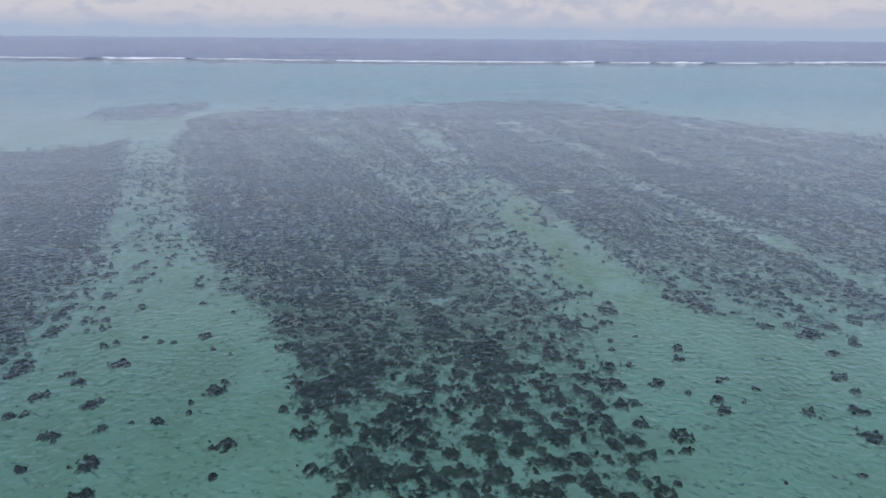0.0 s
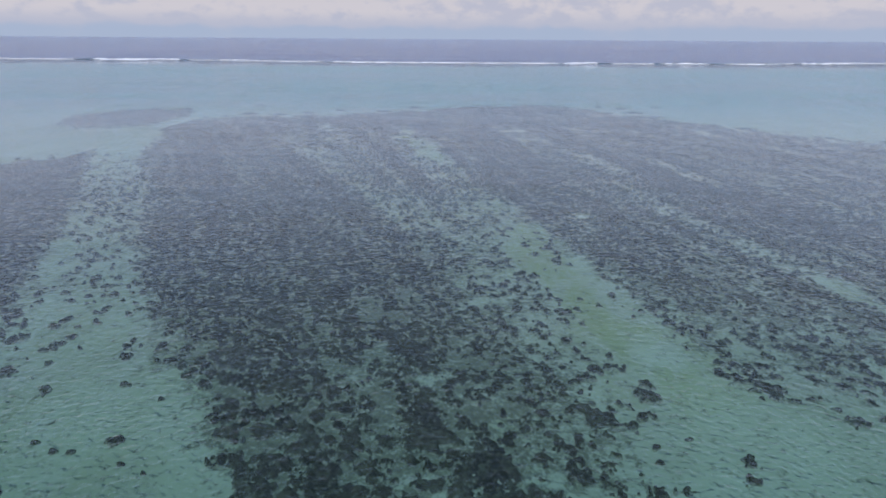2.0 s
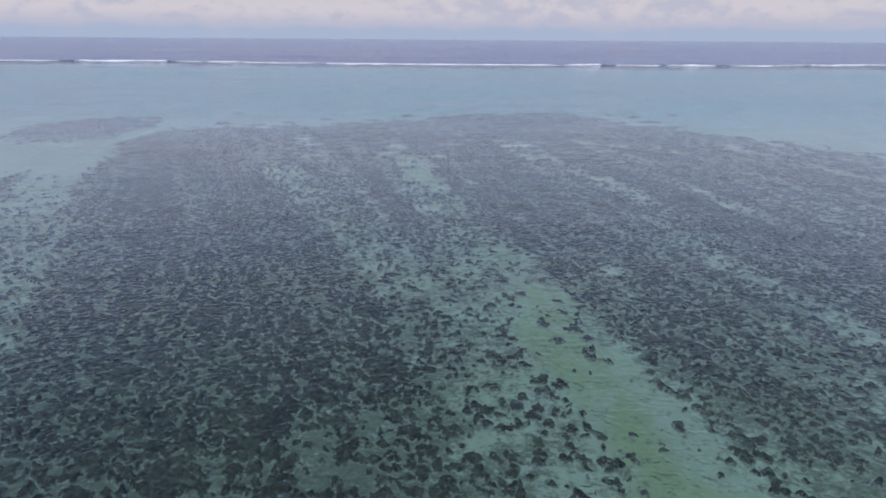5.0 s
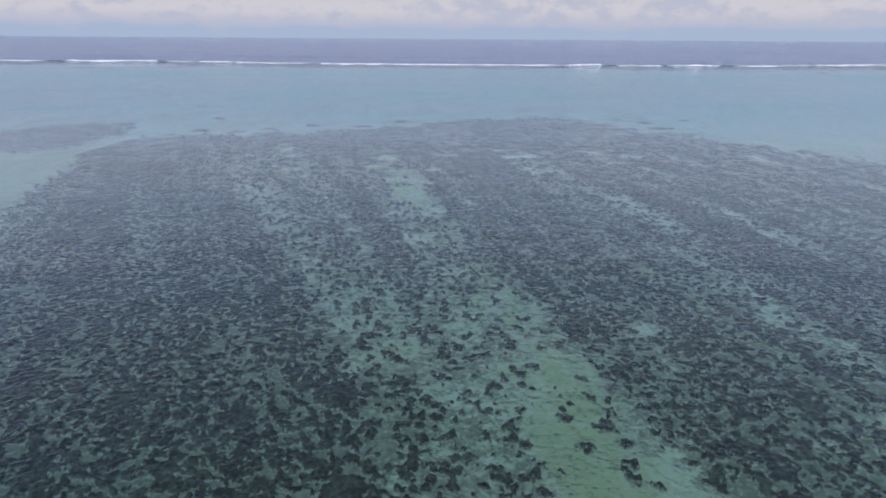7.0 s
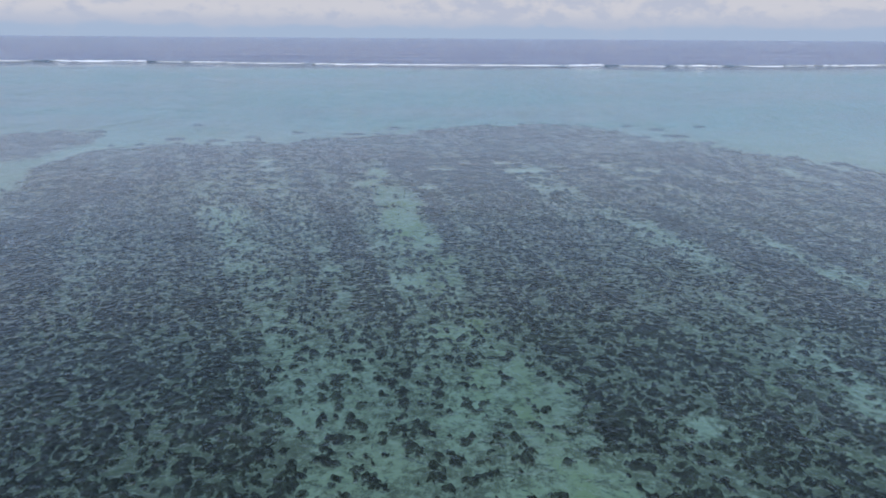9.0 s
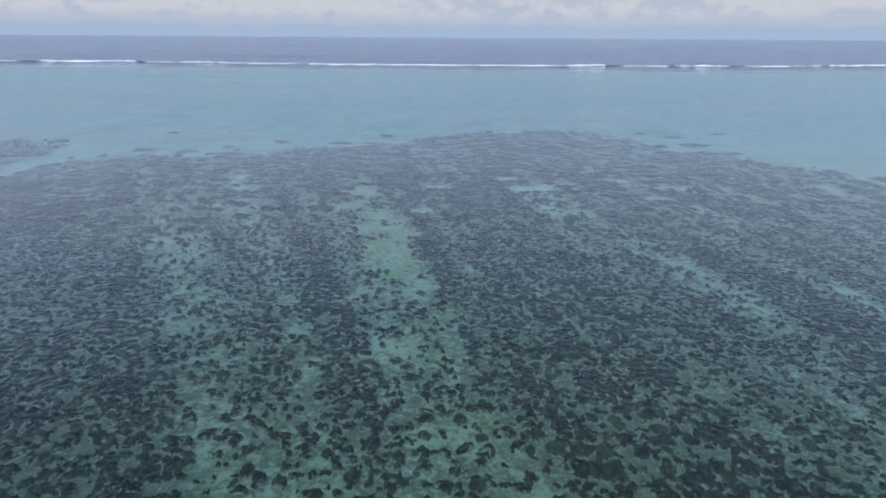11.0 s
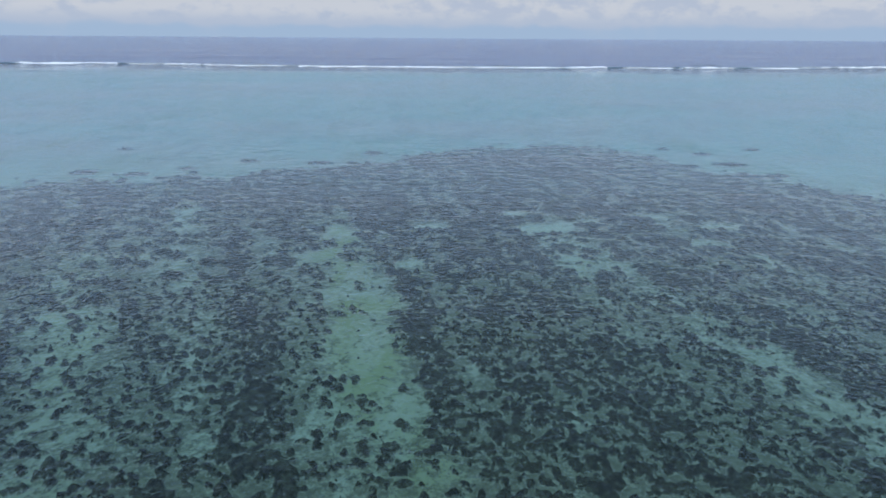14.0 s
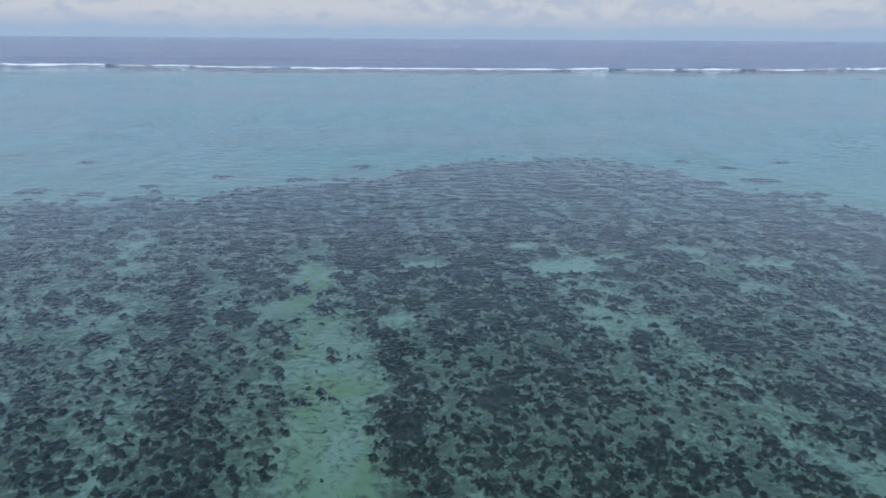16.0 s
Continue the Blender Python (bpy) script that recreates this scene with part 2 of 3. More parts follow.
CHANNEL_MIDDLE = [(30, 20, 17, 0.0), (29, 28, 15, 0.0), (28, 36, 12, 0.01), (23.5, 43, 7.5, 0.05), (20, 52, 5.6, 0.07), (18.0, 60, 4.7, 0.10), (15.0, 70, 3.9, 0.14),
                  (12.7, 80, 3.4, 0.18), (12.5, 90, 2.8, 0.28), (10.6, 102, 2.8, 0.38), (7.4, 111, 2.7, 0.34), (5.2, 122, 2.6, 0.30), (4.2, 127, 2.8, 0.24), (3.2, 133, 3.0, 0.23),
                  (-1.0, 146, 4.2, 0.10), (-2.9, 158, 4.2, 0.10), (-5.3, 167, 3.8, 0.14), (-7.8, 175, 3.4, 0.18), (-9.6, 185, 2.2, 0.26), (-11.5, 197, 1.6, 0.35)]
SCATTER_MIDDLE = [(16, 64, 8.5, 0.28), (11, 78, 8.5, 0.37), (6, 90, 9.5, 0.46), (4, 102, 9.0, 0.48), (-1, 114, 9, 0.53), (-4, 128, 8, 0.60)]
SCATTER_INNER = [(-12, 138, 5, 0.62), (-14, 150, 7, 0.58), (-20, 165, 8, 0.60), (-28, 180, 8, 0.66), (-34, 196, 7, 0.72)]
SCATTER_EAST = [(28, 112, 4, 0.66), (30, 126, 5, 0.64), (27, 146, 7, 0.62), (22, 160, 8, 0.56), (20, 172, 7, 0.56)]
CHANNEL_INNER = [(-1.5, 86, 2.2, 0.34), (-3.7, 94, 2.8, 0.26), (-7.5, 106, 3.3, 0.27), (-14.0, 120, 3.1, 0.28), (-20.5, 134, 3.2, 0.24), (-28.5, 150, 3.3, 0.20),
                 (-36, 165, 2.8, 0.30), (-42, 180, 2.0, 0.42), (-46, 196, 1.6, 0.55)]
LANE_THIN = [(-12, 141, 1.0, 0.48), (-18, 153, 0.9, 0.48), (-24, 162, 0.9, 0.46), (-29, 180, 1.0, 0.45), (-37, 199, 1.0, 0.45), (-40, 208, 0.9, 0.5)]
LANE_CORE = [(-3.0, 43, 0.7, 0.36), (-4.2, 50, 0.8, 0.32), (-6, 61, 0.8, 0.42), (-8.5, 72, 0.8, 0.55)]
THICK_CORE = [(-8.5, 38.5, 2.5, 0.95), (-5, 37, 3.0, 0.95), (-2.5, 34.5, 1.6, 0.88)]
LANE_BLOCK = [(8.6, 128, 1.0, 0.50), (7.0, 143, 1.0, 0.42), (5.8, 158, 1.0, 0.42), (3, 168, 0.9, 0.42)]
DARK_STRIP = [(5.0, 138, 1.2, 0.80), (4.0, 147, 1.3, 0.90), (3.2, 157, 1.4, 0.90), (0.0, 168, 1.6, 0.88), (-2.5, 177, 1.6, 0.85)]
CHANNEL_EAST = [(37.5, 96, 2.0, 0.48), (37.5, 110, 2.3, 0.36), (36.8, 124, 2.5, 0.26), (35.8, 136, 2.7, 0.20), (33.2, 149, 2.7, 0.18), (29, 160, 2.5, 0.24),
                (25.5, 169, 2.6, 0.34), (22, 178, 3.2, 0.40), (20.5, 186, 3.4, 0.35)]
# bare pools in the coral: x, y, half width, half depth
SAND_POOLS = [(23.2, 100, 1.9, 0.9), (20.5, 187, 4.8, 2.8), (27.5, 190.5, 3.5, 1.3), (38.0, 193.2, 3.6, 1.3), (47.0, 188.0, 3.6, 1.7), (42, 180.3, 3.0, 1.2),
              (4.2, 188.2, 2.6, 1.4), (1.0, 171.6, 1.8, 1.8), (-8, 185.3, 4.2, 1.3), (-12, 174, 2.2, 2.2), (-33, 175, 2.0, 1.4), (17, 194, 3.2, 1.6),
              (14.6, 122.3, 0.7, 2.0), (-4.0, 64.0, 1.5, 0.9), (-6, 53, 0.8, 1.3), (-0.3, 51.8, 1.4, 1.0), (5, 67, 1.6, 1.3), (-2.5, 36.2, 1.6, 0.7), (1.4, 48.5, 1.0, 0.8)]
# lone heads on the sand: x, y, half width
HEADS_WEST = [
    (-14.6, 29.1, 0.90), (-26.8, 29.7, 0.70), (-22.5, 26.9, 0.80), (-21.1, 24.0, 0.60), (-20.1, 31.6, 0.55), (-23.6,
    30.6, 0.40), (-18.3, 32.7, 0.30), (-18.6, 33.7, 0.20), (-17.2, 35.5, 0.70), (-16.8, 36.5, 0.45), (-26.6, 39.2,
    0.60), (-25.8, 33.4, 0.60), (-28.3, 36.3, 0.55), (-26.4, 26.3, 0.40), (-30.9, 31.8, 0.35), (-29.9, 32.0, 0.35),
    (-21.8, 31.4, 0.25), (-14.1, 25.9, 0.25), (-28.7, 42.8, 0.45), (-26.8, 44.1, 0.35), (-25.1, 43.1, 0.35), (-23.8,
    43.0, 0.35), (-19.9, 41.8, 0.30), (-21.4, 44.1, 0.45), (-18.0, 41.0, 0.30), (-30.2, 37.6, 0.65), (-30.4, 34.3,
    0.85),
]
HEADS_MIDDLE = [
    (-7.9, 26.5, 0.85), (-5.4, 24.7, 0.75), (-7.1, 30.4, 0.70), (-9.1, 30.3, 0.85), (-3.9, 30.0, 1.40), (-3.2, 33.0,
    0.75), (-1.5, 31.2, 0.65), (-9.7, 33.1, 0.85), (-11.3, 33.0, 0.50), (-1.8, 33.5, 0.50), (-1.7, 25.9, 1.40), (3.1,
    28.7, 0.95), (3.2, 24.5, 0.65), (-5.1, 27.1, 0.75), (13.4, 25.6, 0.60), (13.9, 24.7, 0.65), (17.1, 30.3, 0.75),
    (15.9, 28.7, 0.45), (16.9, 28.7, 0.40), (0.8, 26.2, 0.70), (5.1, 30.3, 0.60), (10.1, 24.8, 0.85), (6.6, 24.7,
    1.05),
]
HEADS_EAST = [
    (22.8, 37.3, 0.45), (21.6, 34.8, 0.55), (21.3, 33.5, 0.75), (23.3, 34.3, 0.25), (25.0, 36.0, 0.35), (19.6, 35.7,
    0.30), (32.5, 37.8, 0.70), (32.6, 35.5, 0.55), (31.3, 33.1, 0.55), (27.6, 32.9, 0.65), (30.4, 30.0, 0.75), (27.0,
    26.3, 0.30), (33.3, 44.8, 0.50), (34.1, 44.6, 0.50), (34.5, 41.7, 0.50), (20.7, 40.7, 0.50), (21.2, 42.5, 0.50),
    (31.0, 46.7, 0.75), (22.0, 24.0, 0.30), (21.9, 25.7, 0.15), (17.5, 36.9, 0.55), (14.6, 31.6, 0.55), (16.1, 39.7,
    0.60), (12.0, 34.5, 0.65),
]

# patches that stand off the outer edge: x, y, half width
HEADS_FAR = [
    (-67, 224, 2.0), (-45, 219, 2.4), (-37, 236, 1.5), (-48, 228, 1.3), (-10, 246, 1.8), (-21, 234, 2.2), (69, 245, 1.6), (70, 233, 2.4), (68, 221, 2.6),
    (75, 222, 1.8), (84, 251, 1.4), (53, 240, 2.0), (85, 200, 2.6), (93, 195, 2.2), (60, 231, 2.0), (-71, 250, 1.3), (-56, 222, 1.8), (62, 252, 1.3),
]


def along(x, y, line):
    """How far a place lies inside a lane, from 0 beyond its edge to 1 in its middle, and the lane's own share there."""
    best, value = np.zeros(np.shape(x)), np.zeros(np.shape(x))
    for (ax, ay, aw, ak), (bx, by, bw, bk) in zip(line, line[1:]):
        dx, dy = bx - ax, by - ay
        t = np.clip(((x - ax) * dx + (y - ay) * dy) / (dx * dx + dy * dy), 0, 1)
        wide = aw + t * (bw - aw)
        out = (np.hypot(x - ax - t * dx, y - ay - t * dy) - wide) / np.minimum(0.42 * wide + 0.4, 2.8)
        mask = 1 - smooth(-1.0, 1.0, out)
        value = np.where(mask > best, ak + t * (bk - ak), value)
        best = np.maximum(best, mask)
    return best, value


def share_at(x, y):
    """Share of the bed that coral covers, 0 to 1."""
    wob = 0.8 * lattice(x, y, 9.0, 41) + 0.5 * lattice(x, y, 3.5, 42)
    # east of the core the bed is open at first and closes further out
    share = 0.05 + 0.33 * smooth(36, 58, y) + 0.19 * smooth(56, 74, y) + 0.10 * smooth(76, 105, y) + 0.10 * smooth(165, 190, y)
    wx, wy = x + 0.25 * wob + 0.25 * lattice(x, y, 1.6, 49), y + wob
    for line in (CORE_EAST, CORE, BANK_WEST, SHOULDER_EAST, BANK_EAST, SCATTER_EAST, BLOCK, SCATTER_MIDDLE, SCATTER_INNER, CHANNEL_WEST, CHANNEL_MIDDLE, CHANNEL_INNER, CHANNEL_EAST,
                 LANE_THIN, LANE_CORE, LANE_BLOCK, DARK_STRIP, THICK_CORE):
        mask, value = along(wx, wy, line)
        share = share + mask * (value - share)
    # the current draws the heads out into long streaks
    slant = x + (0.26 + 0.20 * smooth(0, 25, -x - 0.3 * (y - 130))) * (y - 130)
    streak = 0.05 * lattice(slant, y * 0.05, 6.0, 43) + 0.085 * lattice(slant, y * 0.055, 2.6, 44) + 0.09 * lattice(slant, y * 0.07, 1.1, 47)
    patchy = 0.03 * lattice(x, y, 6.0, 45) + 0.05 * lattice(x, y, 2.6, 46)
    share = 0.5 + 1.2 * (share - 0.5) + (streak * (1 + 0.5 * smooth(28, 45, x)) + patchy) * np.clip(share * 2.6, 0, 1)
    share = np.minimum(share, 0.79 + 0.4 * (share - 0.79))
    for px, py, rx, ry in SAND_POOLS:
        share = share * smooth(0.75, 1.3, np.hypot((x + 0.3 * wob - px) / rx, (y + 0.2 * wob - py) / ry))
    rim = np.interp(x, [p[0] for p in RIM], [p[1] for p in RIM]) + 0.8 * wob
    share = share * (1 - (0.95 - 0.22 * smooth(45, 58, x)) * smooth(-3, 4, y - rim)) * (1 - smooth(5, 15, y - rim))
    islet = np.hypot((x + 104 + wob) / 19.0, (y - 212 + wob) / 25.0)
    share = np.maximum(share, 0.75 * (1 - smooth(0.7, 1.15, islet)))
    return np.clip(share * smooth(17, 23, y), 0, 1)


# the share once over the whole plan, metre by metre
SHARE = share_at(*np.meshgrid(np.arange(-300, 301, 0.5), np.arange(0, 321, 0.5)))


def coral_share(x, y):
    u, v = np.clip((x + 300) * 2, 0, SHARE.shape[1] - 1.001), np.clip(y * 2, 0, SHARE.shape[0] - 1.001)
    i, j = u.astype(int), v.astype(int)
    a, b = u - i, v - j
    return (SHARE[j, i] * (1 - a) + SHARE[j, i + 1] * a) * (1 - b) + (SHARE[j + 1, i] * (1 - a) + SHARE[j + 1, i + 1] * a) * b


SHEAR, DRAWN = 0.22, 0.88    # heads are drawn out a little along the streaks


def heads(x, y, size, seed, small, large, gain):
    """Rounded heads at jittered points, as many as the share asks for: 1 in the middle of a head, 0 at its edge."""
    rng = np.random.RandomState(seed)
    jx, jy = rng.uniform(0.12, 0.88, (256, 256)), rng.uniform(0.12, 0.88, (256, 256))
    luck, wide, flat = rng.uniform(0, 1, (256, 256)), rng.uniform(small, large, (256, 256)), rng.uniform(0.86, 1.22, (256, 256))
    u, v = (x + SHEAR * (y - 100)) / size + 1024.0, DRAWN * y / size + 1024.0
    i, j = np.floor(u).astype(int), np.floor(v).astype(int)
    best = np.full(np.shape(u), -1.0)
    for p in (-1, 0, 1):
        for q in (-1, 0, 1):
            a, b = (i + p) % 256, (j + q) % 256
            cx, cy = i + p + jx[a, b], j + q + jy[a, b]
            py = (cy - 1024.0) * size / DRAWN
            px = (cx - 1024.0) * size - SHEAR * (py - 100)
            here = luck[a, b] < gain(coral_share(px, py), py)
            r = np.hypot((u - cx) / flat[a, b], (v - cy) * flat[a, b]) / wide[a, b]
            best = np.maximum(best, np.where(here, 1 - r, -1.0))
    return best


def coral_rise(x, y):
    """Above 0 where coral grows."""
    wx = x + 0.11 * lattice(x, y, 0.7, 23) + 0.06 * lattice(x, y, 0.3, 25)
    wy = y + 0.11 * lattice(x, y, 0.7, 24) + 0.06 * lattice(x, y, 0.3, 26)
    first, far = lambda y: 1 - smooth(34, 58, y), lambda y: smooth(150, 182, y)
    mixed = lambda s: np.clip(1.25 * s, 0, 1)
    best = heads(wx, wy, 1.40, 71, 0.32, 0.66, lambda s, y: mixed(s) * first(y))
    best = np.maximum(best, heads(wx, wy, 0.92, 73, 0.30, 0.66, lambda s, y: mixed(s) * (1 - first(y)) * (1 - 0.85 * far(y))))
    best = np.maximum(best, heads(wx, wy, 2.3, 75, 0.34, 0.68, lambda s, y: mixed(s) * far(y)))
    best = np.maximum(best, heads(wx, wy, 3.2, 77, 0.30, 0.60, lambda s, y: smooth(0.62, 0.98, s) * (0.22 + 0.35 * far(y) + 0.30 * first(y))))
    best = np.maximum(best, heads(wx, wy, 0.60, 72, 0.22, 0.50, lambda s, y: 0.38 * np.clip(s, 0, 0.8) * (1 - 0.6 * far(y))))
    ragged = 0.13 * lattice(x, y, 0.5, 17) + 0.17 * lattice(x, y, 0.22, 18)
    joined = 0.50 * smooth(0.58, 1.0, coral_share(x, y))   # neighbours grow together where the coral is dense
    rise = 1.5 * best + ragged * (best > -0.9) + joined
    for px, py, half in HEADS_WEST + HEADS_MIDDLE + HEADS_EAST + HEADS_FAR:
        close = (np.abs(x - px) < 4) & (np.abs(y - py) < 4)
        if close.any():
            r = np.hypot((x[close] - px) * (0.75 if py > 190 else 1.0), (y[close] - py) * 1.15)
            rise[close] = np.maximum(rise[close], 1.7 * (1 - r / half) + 2.2 * ragged[close])
    return rise


def bed(x, y):
    """Height of the lagoon bed and of the slope beyond the reef."""
    z = FLOOR + 0.07 * lattice(x, y, 14.0, 21) * (np.abs(y) < 700)
    return z - 1.3 * smooth(20, 90, y - surf_line(x))


def surf_line(x):
    return np.interp(x, [-4000, -700, -440, -277, -160, 0, 176, 296, 490, 700, 4000],
                     [1415, 715, 663, 667, 647, 635, 641, 649, 699, 755, 1715])


# ---------------------------------------------------------------- building helpers


def mesh_object(name, verts, faces, mat, parent=None, flat=False):
    me = bpy.data.meshes.new(name)
    verts, faces = np.asarray(verts, dtype=np.float32), np.asarray(faces, dtype=np.int32)
    me.vertices.add(len(verts))
    me.vertices.foreach_set("co", verts.ravel())
    me.loops.add(faces.size)
    me.loops.foreach_set("vertex_index", faces.ravel())
    me.polygons.add(len(faces))
    me.polygons.foreach_set("loop_start", np.arange(0, faces.size, faces.shape[1], dtype=np.int32))
    me.polygons.foreach_set("use_smooth", np.full(len(faces), not flat))
    me.update(calc_edges=True)
    me.materials.append(mat)
    ob = new(name, me)
    ob.parent = parent
    return ob


def sheet(xs, ys, height):
    """Vertices and quads of a grid with the given lines."""
    x, y = np.meshgrid(xs, ys)
    verts = np.stack([x, y, height(x, y)], -1).reshape(-1, 3)
    w = len(xs)
    at = (np.arange(len(ys) - 1)[:, None] * w + np.arange(w - 1)[None, :]).ravel()
    return verts, np.stack([at, at + 1, at + w + 1, at + w], -1)


def lines(stops):
    """Grid lines from (start, step) pairs up to the last stop."""
    out = []
    for (a, step), (b, _) in zip(stops, stops[1:]):
        out.append(np.linspace(a, b, max(1, round((b - a) / step)), endpoint=False))
    return np.concatenate(out + [[stops[-1][0]]])


# ---------------------------------------------------------------- sheets: bed, deep slope, water
xs = lines([(-4600, 400), (-1000, 60), (-300, 8), (-160, 2.5), (160, 8), (300, 60), (1000, 400), (4600, 0)])
ys = lines([(-600, 60), (-60, 6), (10, 2.5), (260, 8), (560, 4), (800, 40), (1200, 250), (EDGE + 300, 0)])
v, f = sheet(xs, ys, bed)
middle = v[f].mean(1)
outer = middle[:, 1] > surf_line(middle[:, 0]) + 45
lagoon = mesh_object("seabed", v, f[~outer], SAND)
cover = np.clip(0.03 + 1.22 * coral_share(v[:, 0], v[:, 1]), 0, 1.1) * (0.35 + 0.65 * smooth(30, 50, v[:, 1]))
lagoon.data.attributes.new("rubble_cover", "FLOAT", "POINT").data.foreach_set("value", cover.astype(np.float32))
film = np.zeros(len(v))
for line, amount, start in ((CHANNEL_MIDDLE, 0.9, 44), (CHANNEL_WEST, 0.32, 10), (CHANNEL_INNER, 0.35, 40), (SCATTER_MIDDLE, 0.3, 40)):
    film = np.maximum(film, amount * along(v[:, 0], v[:, 1], line)[0] * (0.15 + 0.85 * smooth(start, start + 12, v[:, 1])))
lagoon.data.attributes.new("algae_cover", "FLOAT", "POINT").data.foreach_set("value", film.astype(np.float32))
tagged(lagoon, "pale coral sand lagoon bed with olive algae stains", "seabed", kind="structure")
tagged(mesh_object("deep_seabed", v, f[outer], DEEP), "smooth sea floor beyond the reef edge, coloured lilac-grey for sea haze", "seabed", kind="structure")


def ripples(x, y):
    calm = (1 - smooth(60, 150, np.abs(x))) * smooth(-5, 10, y) * (1 - smooth(170, 250, y))
    h = 0.006 * lattice(x, y, 1.1, 31) + 0.010 * lattice(x * 0.6 + 0.2 * y, y, 4.0, 32)
    swell = 0.35 * lattice(x * 0.18, y, 40.0, 33) * smooth(20, 200, y - surf_line(x)) * (1 - smooth(1500, 3000, y))
    return h * calm + swell


xs = lines([(-4600, 400), (-1000, 60), (-300, 6), (-150, 2.0), (-70, 0.6), (70, 2.0), (150, 6), (300, 60), (1000, 400), (4600, 0)])
ys = lines([(-600, 60), (-60, 6), (10, 0.6), (180, 2.0), (260, 8), (600, 10), (1400, 60), (3000, 250), (EDGE, 0)])
v, f = sheet(xs, ys, ripples)
tagged(mesh_object("water", v, f, WATER), "clear rippled turquoise lagoon and grey-blue sea surface", "water", kind="structure")

# ---------------------------------------------------------------- coral


def coral_zone(x0, x1, y0, y1, cell):
    """Vertices and quads of the coral inside a rectangle of the plan; the bed cuts the outlines."""
    xs, ys = np.arange(round((x1 - x0) / cell) + 1) * cell + x0, np.arange(round((y1 - y0) / cell) + 1) * cell + y0
    x, y = np.meshgrid(xs, ys)
    rise = coral_rise(x, y)
    knob = 0.08 * lattice(x, y, 0.5, 19) + 0.05 * lattice(x, y, 0.3, 20)
    up = np.where(rise > 0, 0.36 * (1 - np.exp(-rise * 1.6)) + knob * np.minimum(rise * 3, 1), 0.5 * rise)
    z = bed(x, y) + np.clip(up, -0.3, 0.75)
    verts = np.stack([x, y, z], -1).reshape(-1, 3)
    keep = np.maximum(np.maximum(rise[:-1, :-1], rise[1:, :-1]), np.maximum(rise[:-1, 1:], rise[1:, 1:])) > 0.0
    w = len(xs)
    at = np.arange(len(ys) - 1)[:, None] * w + np.arange(w - 1)[None, :]
    return verts, at, keep, w, rise.ravel()


def quads(at, w):
    return np.stack([at, at + 1, at + w + 1, at + w], -1)


def pack(verts, faces):
    used, back = np.unique(faces, return_inverse=True)
    return verts[used], back.reshape(faces.shape), used


def grow(ob, values):
    ob.data.attributes.new("growth", "FLOAT", "POINT").data.foreach_set("value", values.astype(np.float32))
    return ob


def islands(keep):
    """Numbers the separate pieces of a plan of cells."""
    mark = np.zeros(keep.shape, dtype=int)
    count = 0
    for i, j in zip(*np.nonzero(keep)):
        if mark[i, j]:
            continue
        count += 1
        mark[i, j], todo = count, [(i, j)]
        while todo:
            a, b = todo.pop()
            for p, q in ((a + 1, b), (a - 1, b), (a, b + 1), (a, b - 1)):
                if 0 <= p < keep.shape[0] and 0 <= q < keep.shape[1] and keep[p, q] and not mark[p, q]:
                    mark[p, q] = count
                    todo.append((p, q))
    return mark, count


# the near stretch: separate heads become things of their own, the grown-together rest is one thicket
verts, at, keep, w, rise = coral_zone(-48, 48, 14, 74, 0.11)
mark, count = islands(keep)
sizes = np.bincount(mark.ravel())
rows_of = {}
for i, j in zip(*np.nonzero(keep)):
    rows_of.setdefault(mark[i, j], []).append(at[i, j])
own = [k for k in range(1, count + 1) if 10 <= sizes[k] <= 1900]
centre = {k: verts[np.array(rows_of[k])].mean(0) for k in own}
own = sorted(own, key=lambda k: centre[k][1] + 0.35 * abs(centre[k][0]))[:300]
for k in own:
    v, f, used = pack(verts, quads(np.array(rows_of[k]), w))
    c = np.array([centre[k][0], centre[k][1], FLOOR])
    big = sizes[k] * 0.0121
    head = grow(mesh_object("coral_head", v - c, f, CORAL), rise[used])
    head.location = c
    if big > 5:
        words = "broad dark brown coral clump with ragged edges on pale sand"
    elif big > 1.6:
        words = "dark brown coral head with knobbly top on pale sand"
    else:
        words = "small dark coral tuft alone on pale sand"
    tagged(head, words, "coral", "coral heads on the lagoon bed")
single = set(own)
rest = np.array([c for k, cells in rows_of.items() if k not in single for c in cells])
v, f, used = pack(verts, quads(rest, w))
tagged(grow(mesh_object("coral_thicket", v, f, CORAL), rise[used]), "dense dark brown coral thicket grown together on sand", "coral", kind="stuff")

for x0, x1, y0, y1, cell in ((-60, 60, 74, 206, 0.15), (-120, -48, 14, 74, 0.3), (48, 120, 14, 74, 0.3), (-160, -60, 74, 206, 0.3),
                             (60, 160, 74, 206, 0.3), (-130, 130, 206, 300, 0.25)):
    verts, at, keep, w, rise = coral_zone(x0, x1, y0, y1, cell)
    v, f, used = pack(verts, quads(at[keep], w))
    tagged(grow(mesh_object("coral_thicket", v, f, CORAL), rise[used]), "wide field of dark coral clumps parted by sand channels", "coral", kind="stuff")

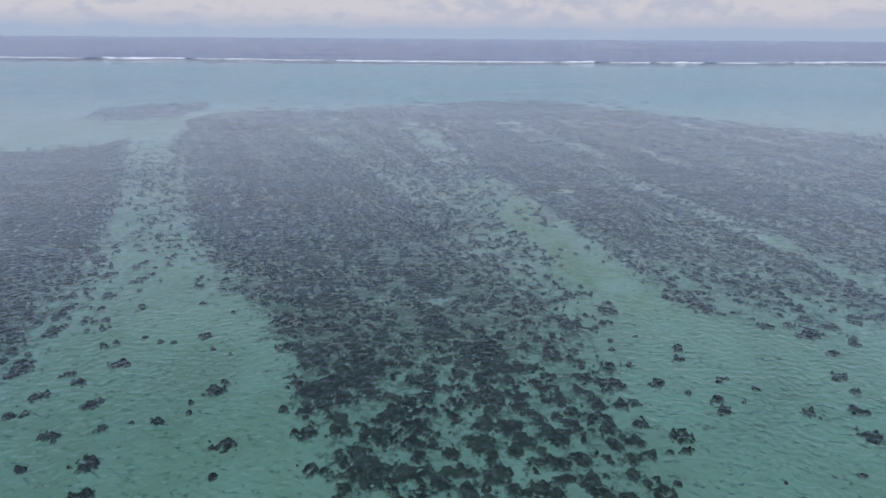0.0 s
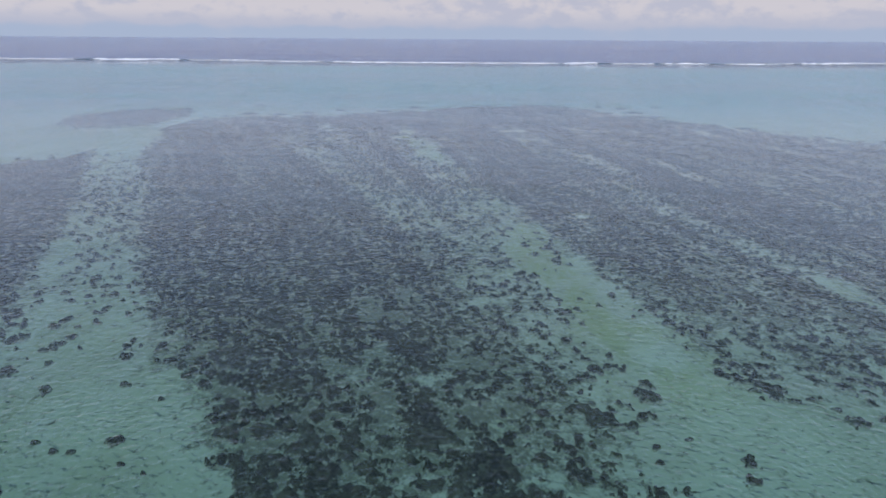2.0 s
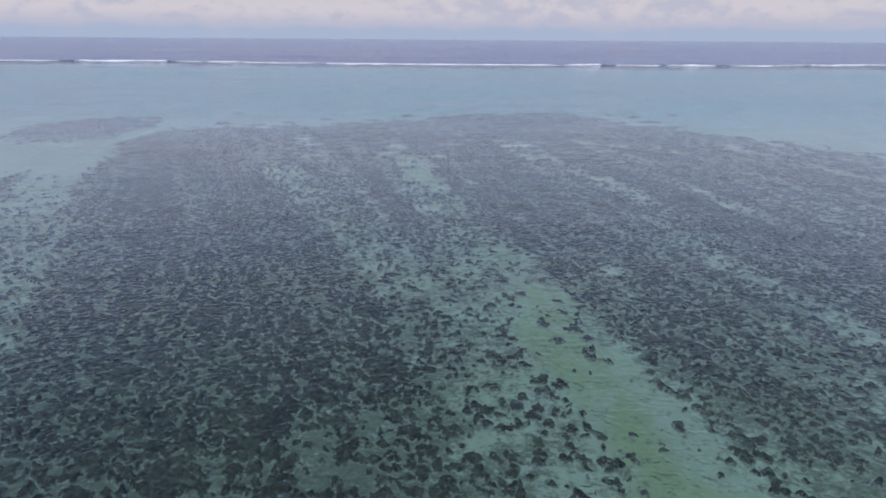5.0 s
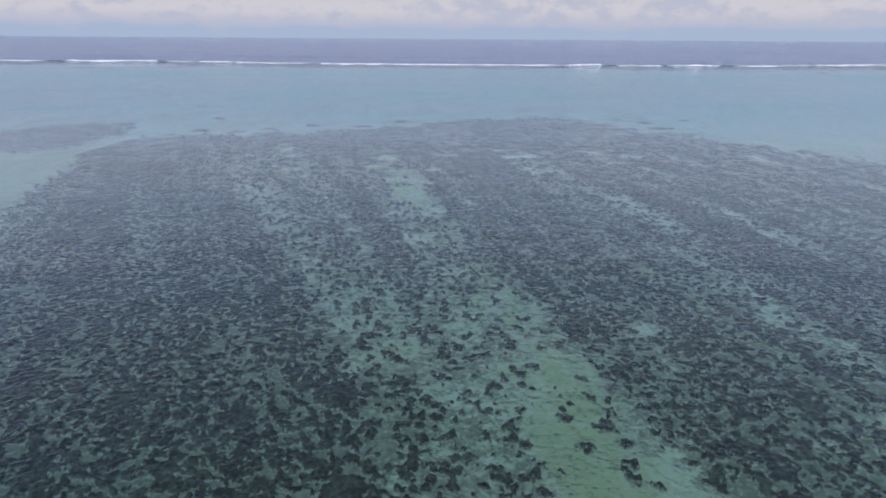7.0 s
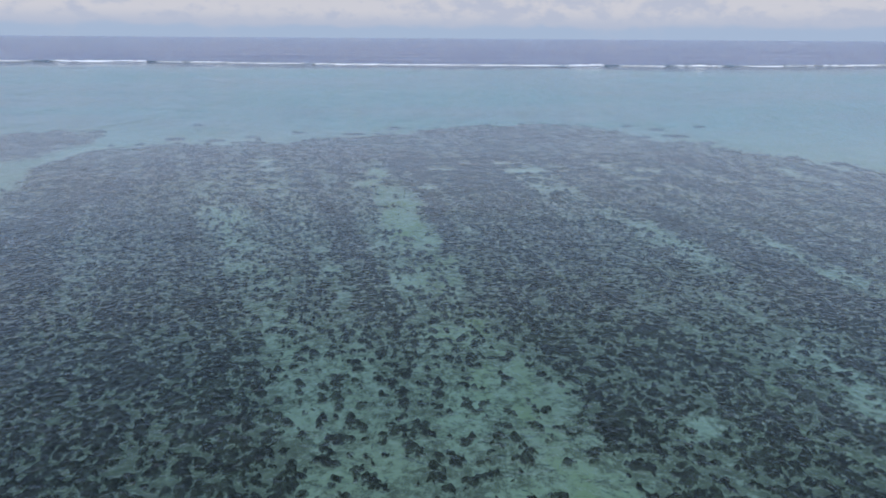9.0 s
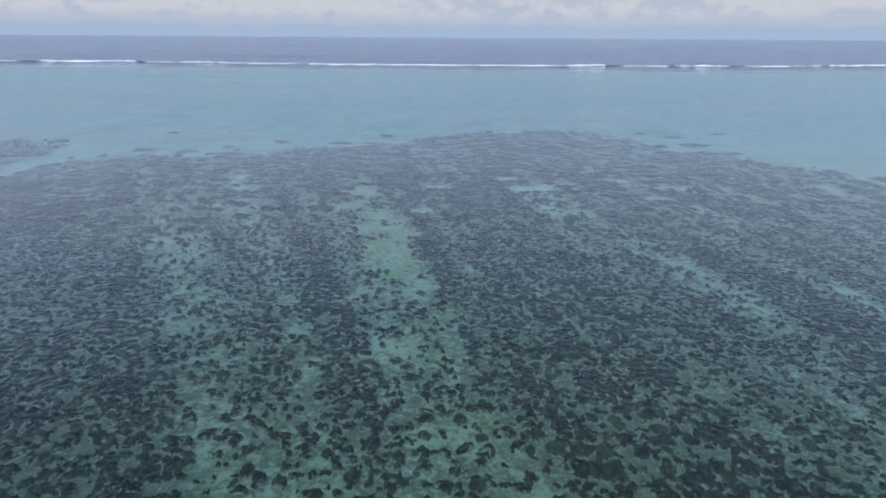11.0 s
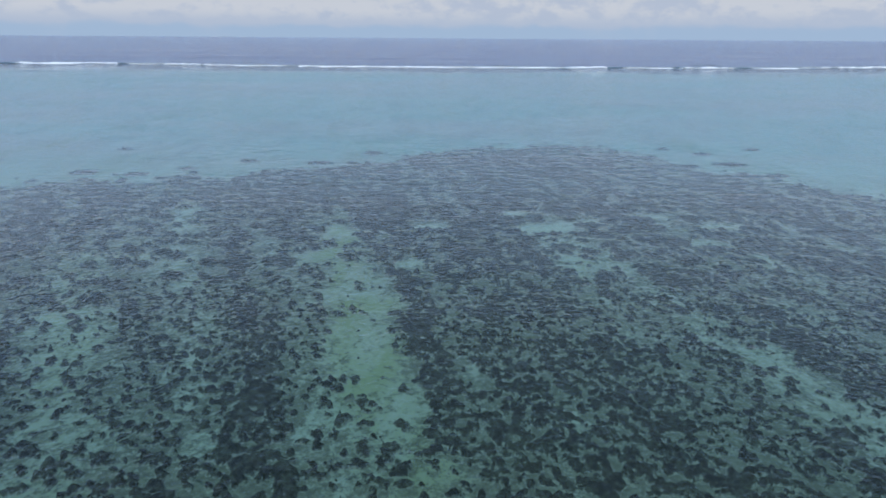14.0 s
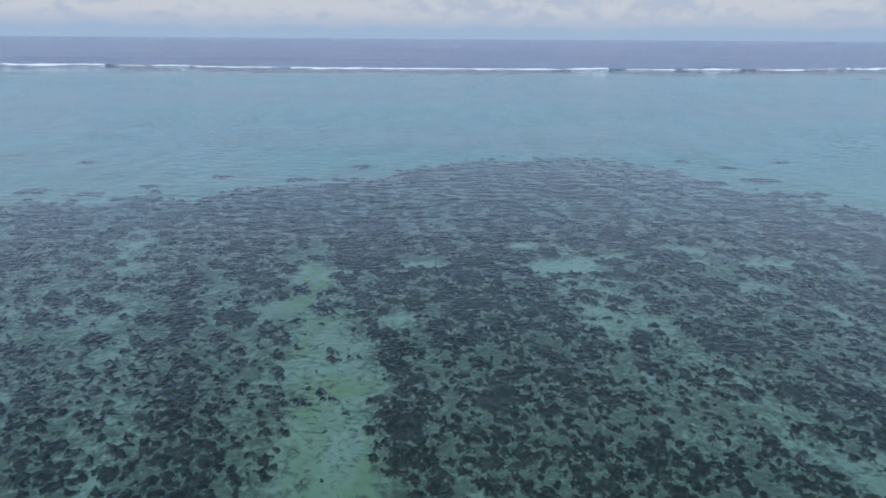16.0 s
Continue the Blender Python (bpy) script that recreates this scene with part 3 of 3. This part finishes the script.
# rubble flat just inside the surf
xs, ys = np.arange(-700, 700, 4.0), np.arange(540, 760, 2.0)
x, y = np.meshgrid(xs, ys)
off = y - surf_line(x)
rise = 0.7 * lattice(x * 0.25, y, 9.0, 51) + 0.6 * lattice(x * 0.3, y, 4.0, 52) + 1.7 - 3.4 * smooth(-4, 14, off) - 3.2 * smooth(25, 90, -off)
verts = np.stack([x, y, bed(x, y) + np.clip(0.35 * rise, -0.2, 0.6)], -1).reshape(-1, 3)
keep = (rise[:-1, :-1] > 0) | (rise[1:, 1:] > 0)
at = np.arange(len(ys) - 1)[:, None] * len(xs) + np.arange(len(xs) - 1)[None, :]
v, f, used = pack(verts, quads(at[keep], len(xs)))
tagged(grow(mesh_object("reef_crest", v, f, RUBBLE), rise.ravel()[used]), "brown coral rubble flat awash behind the surf", "reef", kind="stuff")

# ---------------------------------------------------------------- surf


def breaking_wave(x0, x1, high, white, seed):
    """One breaker on the reef edge: a dark swell with a lumpy white foam front, following the reef line."""
    base = new("breaking_wave")
    cx = (x0 + x1) / 2
    cy = float(surf_line(cx))
    base.location = (cx, cy, 0)
    step = 1.5
    px = np.linspace(x0, x1, max(8, int((x1 - x0) / step)))
    taper = np.clip(np.minimum(px - x0, x1 - px) / 14.0, 0, 1) ** 0.6
    ends = 13.0 if high > 0.5 else 0.0    # a tall breaker still stands unbroken and dark at both ends
    froth = np.clip((np.minimum(px - x0, x1 - px) - ends) / 6.0, 0, 1)
    line = surf_line(px) - cy + 1.6 * lattice(px, px * 0, 22.0, seed)
    # swell: a low rounded ridge
    prof = [(-2.0, -0.15), (-0.9, 0.75), (0.0, 1.0), (1.4, 0.72), (3.2, 0.3), (6.0, -0.15)]
    v = np.array([[(x - cx, ly + dy, h * high * (0.35 + 0.65 * t)) for x, ly, t in zip(px, line, taper)] for dy, h in prof]).reshape(-1, 3)
    w = len(px)
    at = (np.arange(len(prof) - 1)[:, None] * w + np.arange(w - 1)[None, :]).ravel()
    mesh_object("swell", v, quads(at, w), SWELL, base)
    # foam: tumbling front and the wash that runs in over the reef
    bits = 1.0 + 0.35 * lattice(px, px * 0 + 7, 5.0, seed + 1)
    run = white * (1.0 + 0.5 * lattice(px, px * 0 + 3, 12.0, seed + 2))
    prof = [(-1.0, 0.06), (-0.7, 0.10), (-0.28, 0.42), (-0.12, 0.80), (0.0, 1.12), (0.06, 0.9)]
    rows = []
    for k, (dy, h) in enumerate(prof):
        lump = 0.16 * lattice(px, px * 0 + 11 * k, 2.2, seed + 5) * (h > 0.2)
        rows.append(np.stack([px - cx, line - 0.6 + dy * np.clip(run, 3, 60) * (0.1 + 0.9 * froth), 0.05 + (h + lump) * high * bits * (0.05 + 0.95 * froth)], -1))
    v = np.array(rows).reshape(-1, 3)
    at = (np.arange(len(prof) - 1)[:, None] * w + np.arange(w - 1)[None, :]).ravel()
    mesh_object("foam", v, quads(at, w), FOAM, base, flat=True)
    words = "tall white breaking wave on the reef edge" if high > 0.5 else "low white line of surf along the reef edge"
    return tagged(base, words, "wave", "breakers along the reef")


# start, end and height of each breaker along the reef edge
BREAKERS = [(-640, -520, 0.20), (-526, -452, 0.26), (-450, -384, 0.17), (-384, -262, 0.56), (-268, -236, 0.17), (-234, -186, 0.42), (-190, -120, 0.16),
            (-112, -20, 0.24), (-26, 40, 0.20), (34, 118, 0.17), (104, 172, 0.52), (168, 214, 0.18), (206, 286, 0.54), (284, 330, 0.16), (334, 420, 0.30),
            (414, 540, 0.24), (534, 660, 0.20)]
for k, (x0, x1, high) in enumerate(BREAKERS):
    breaking_wave(x0, x1, high, (7.0, 9.5, 8.0, 11.0)[k % 4], 100 + 10 * k)
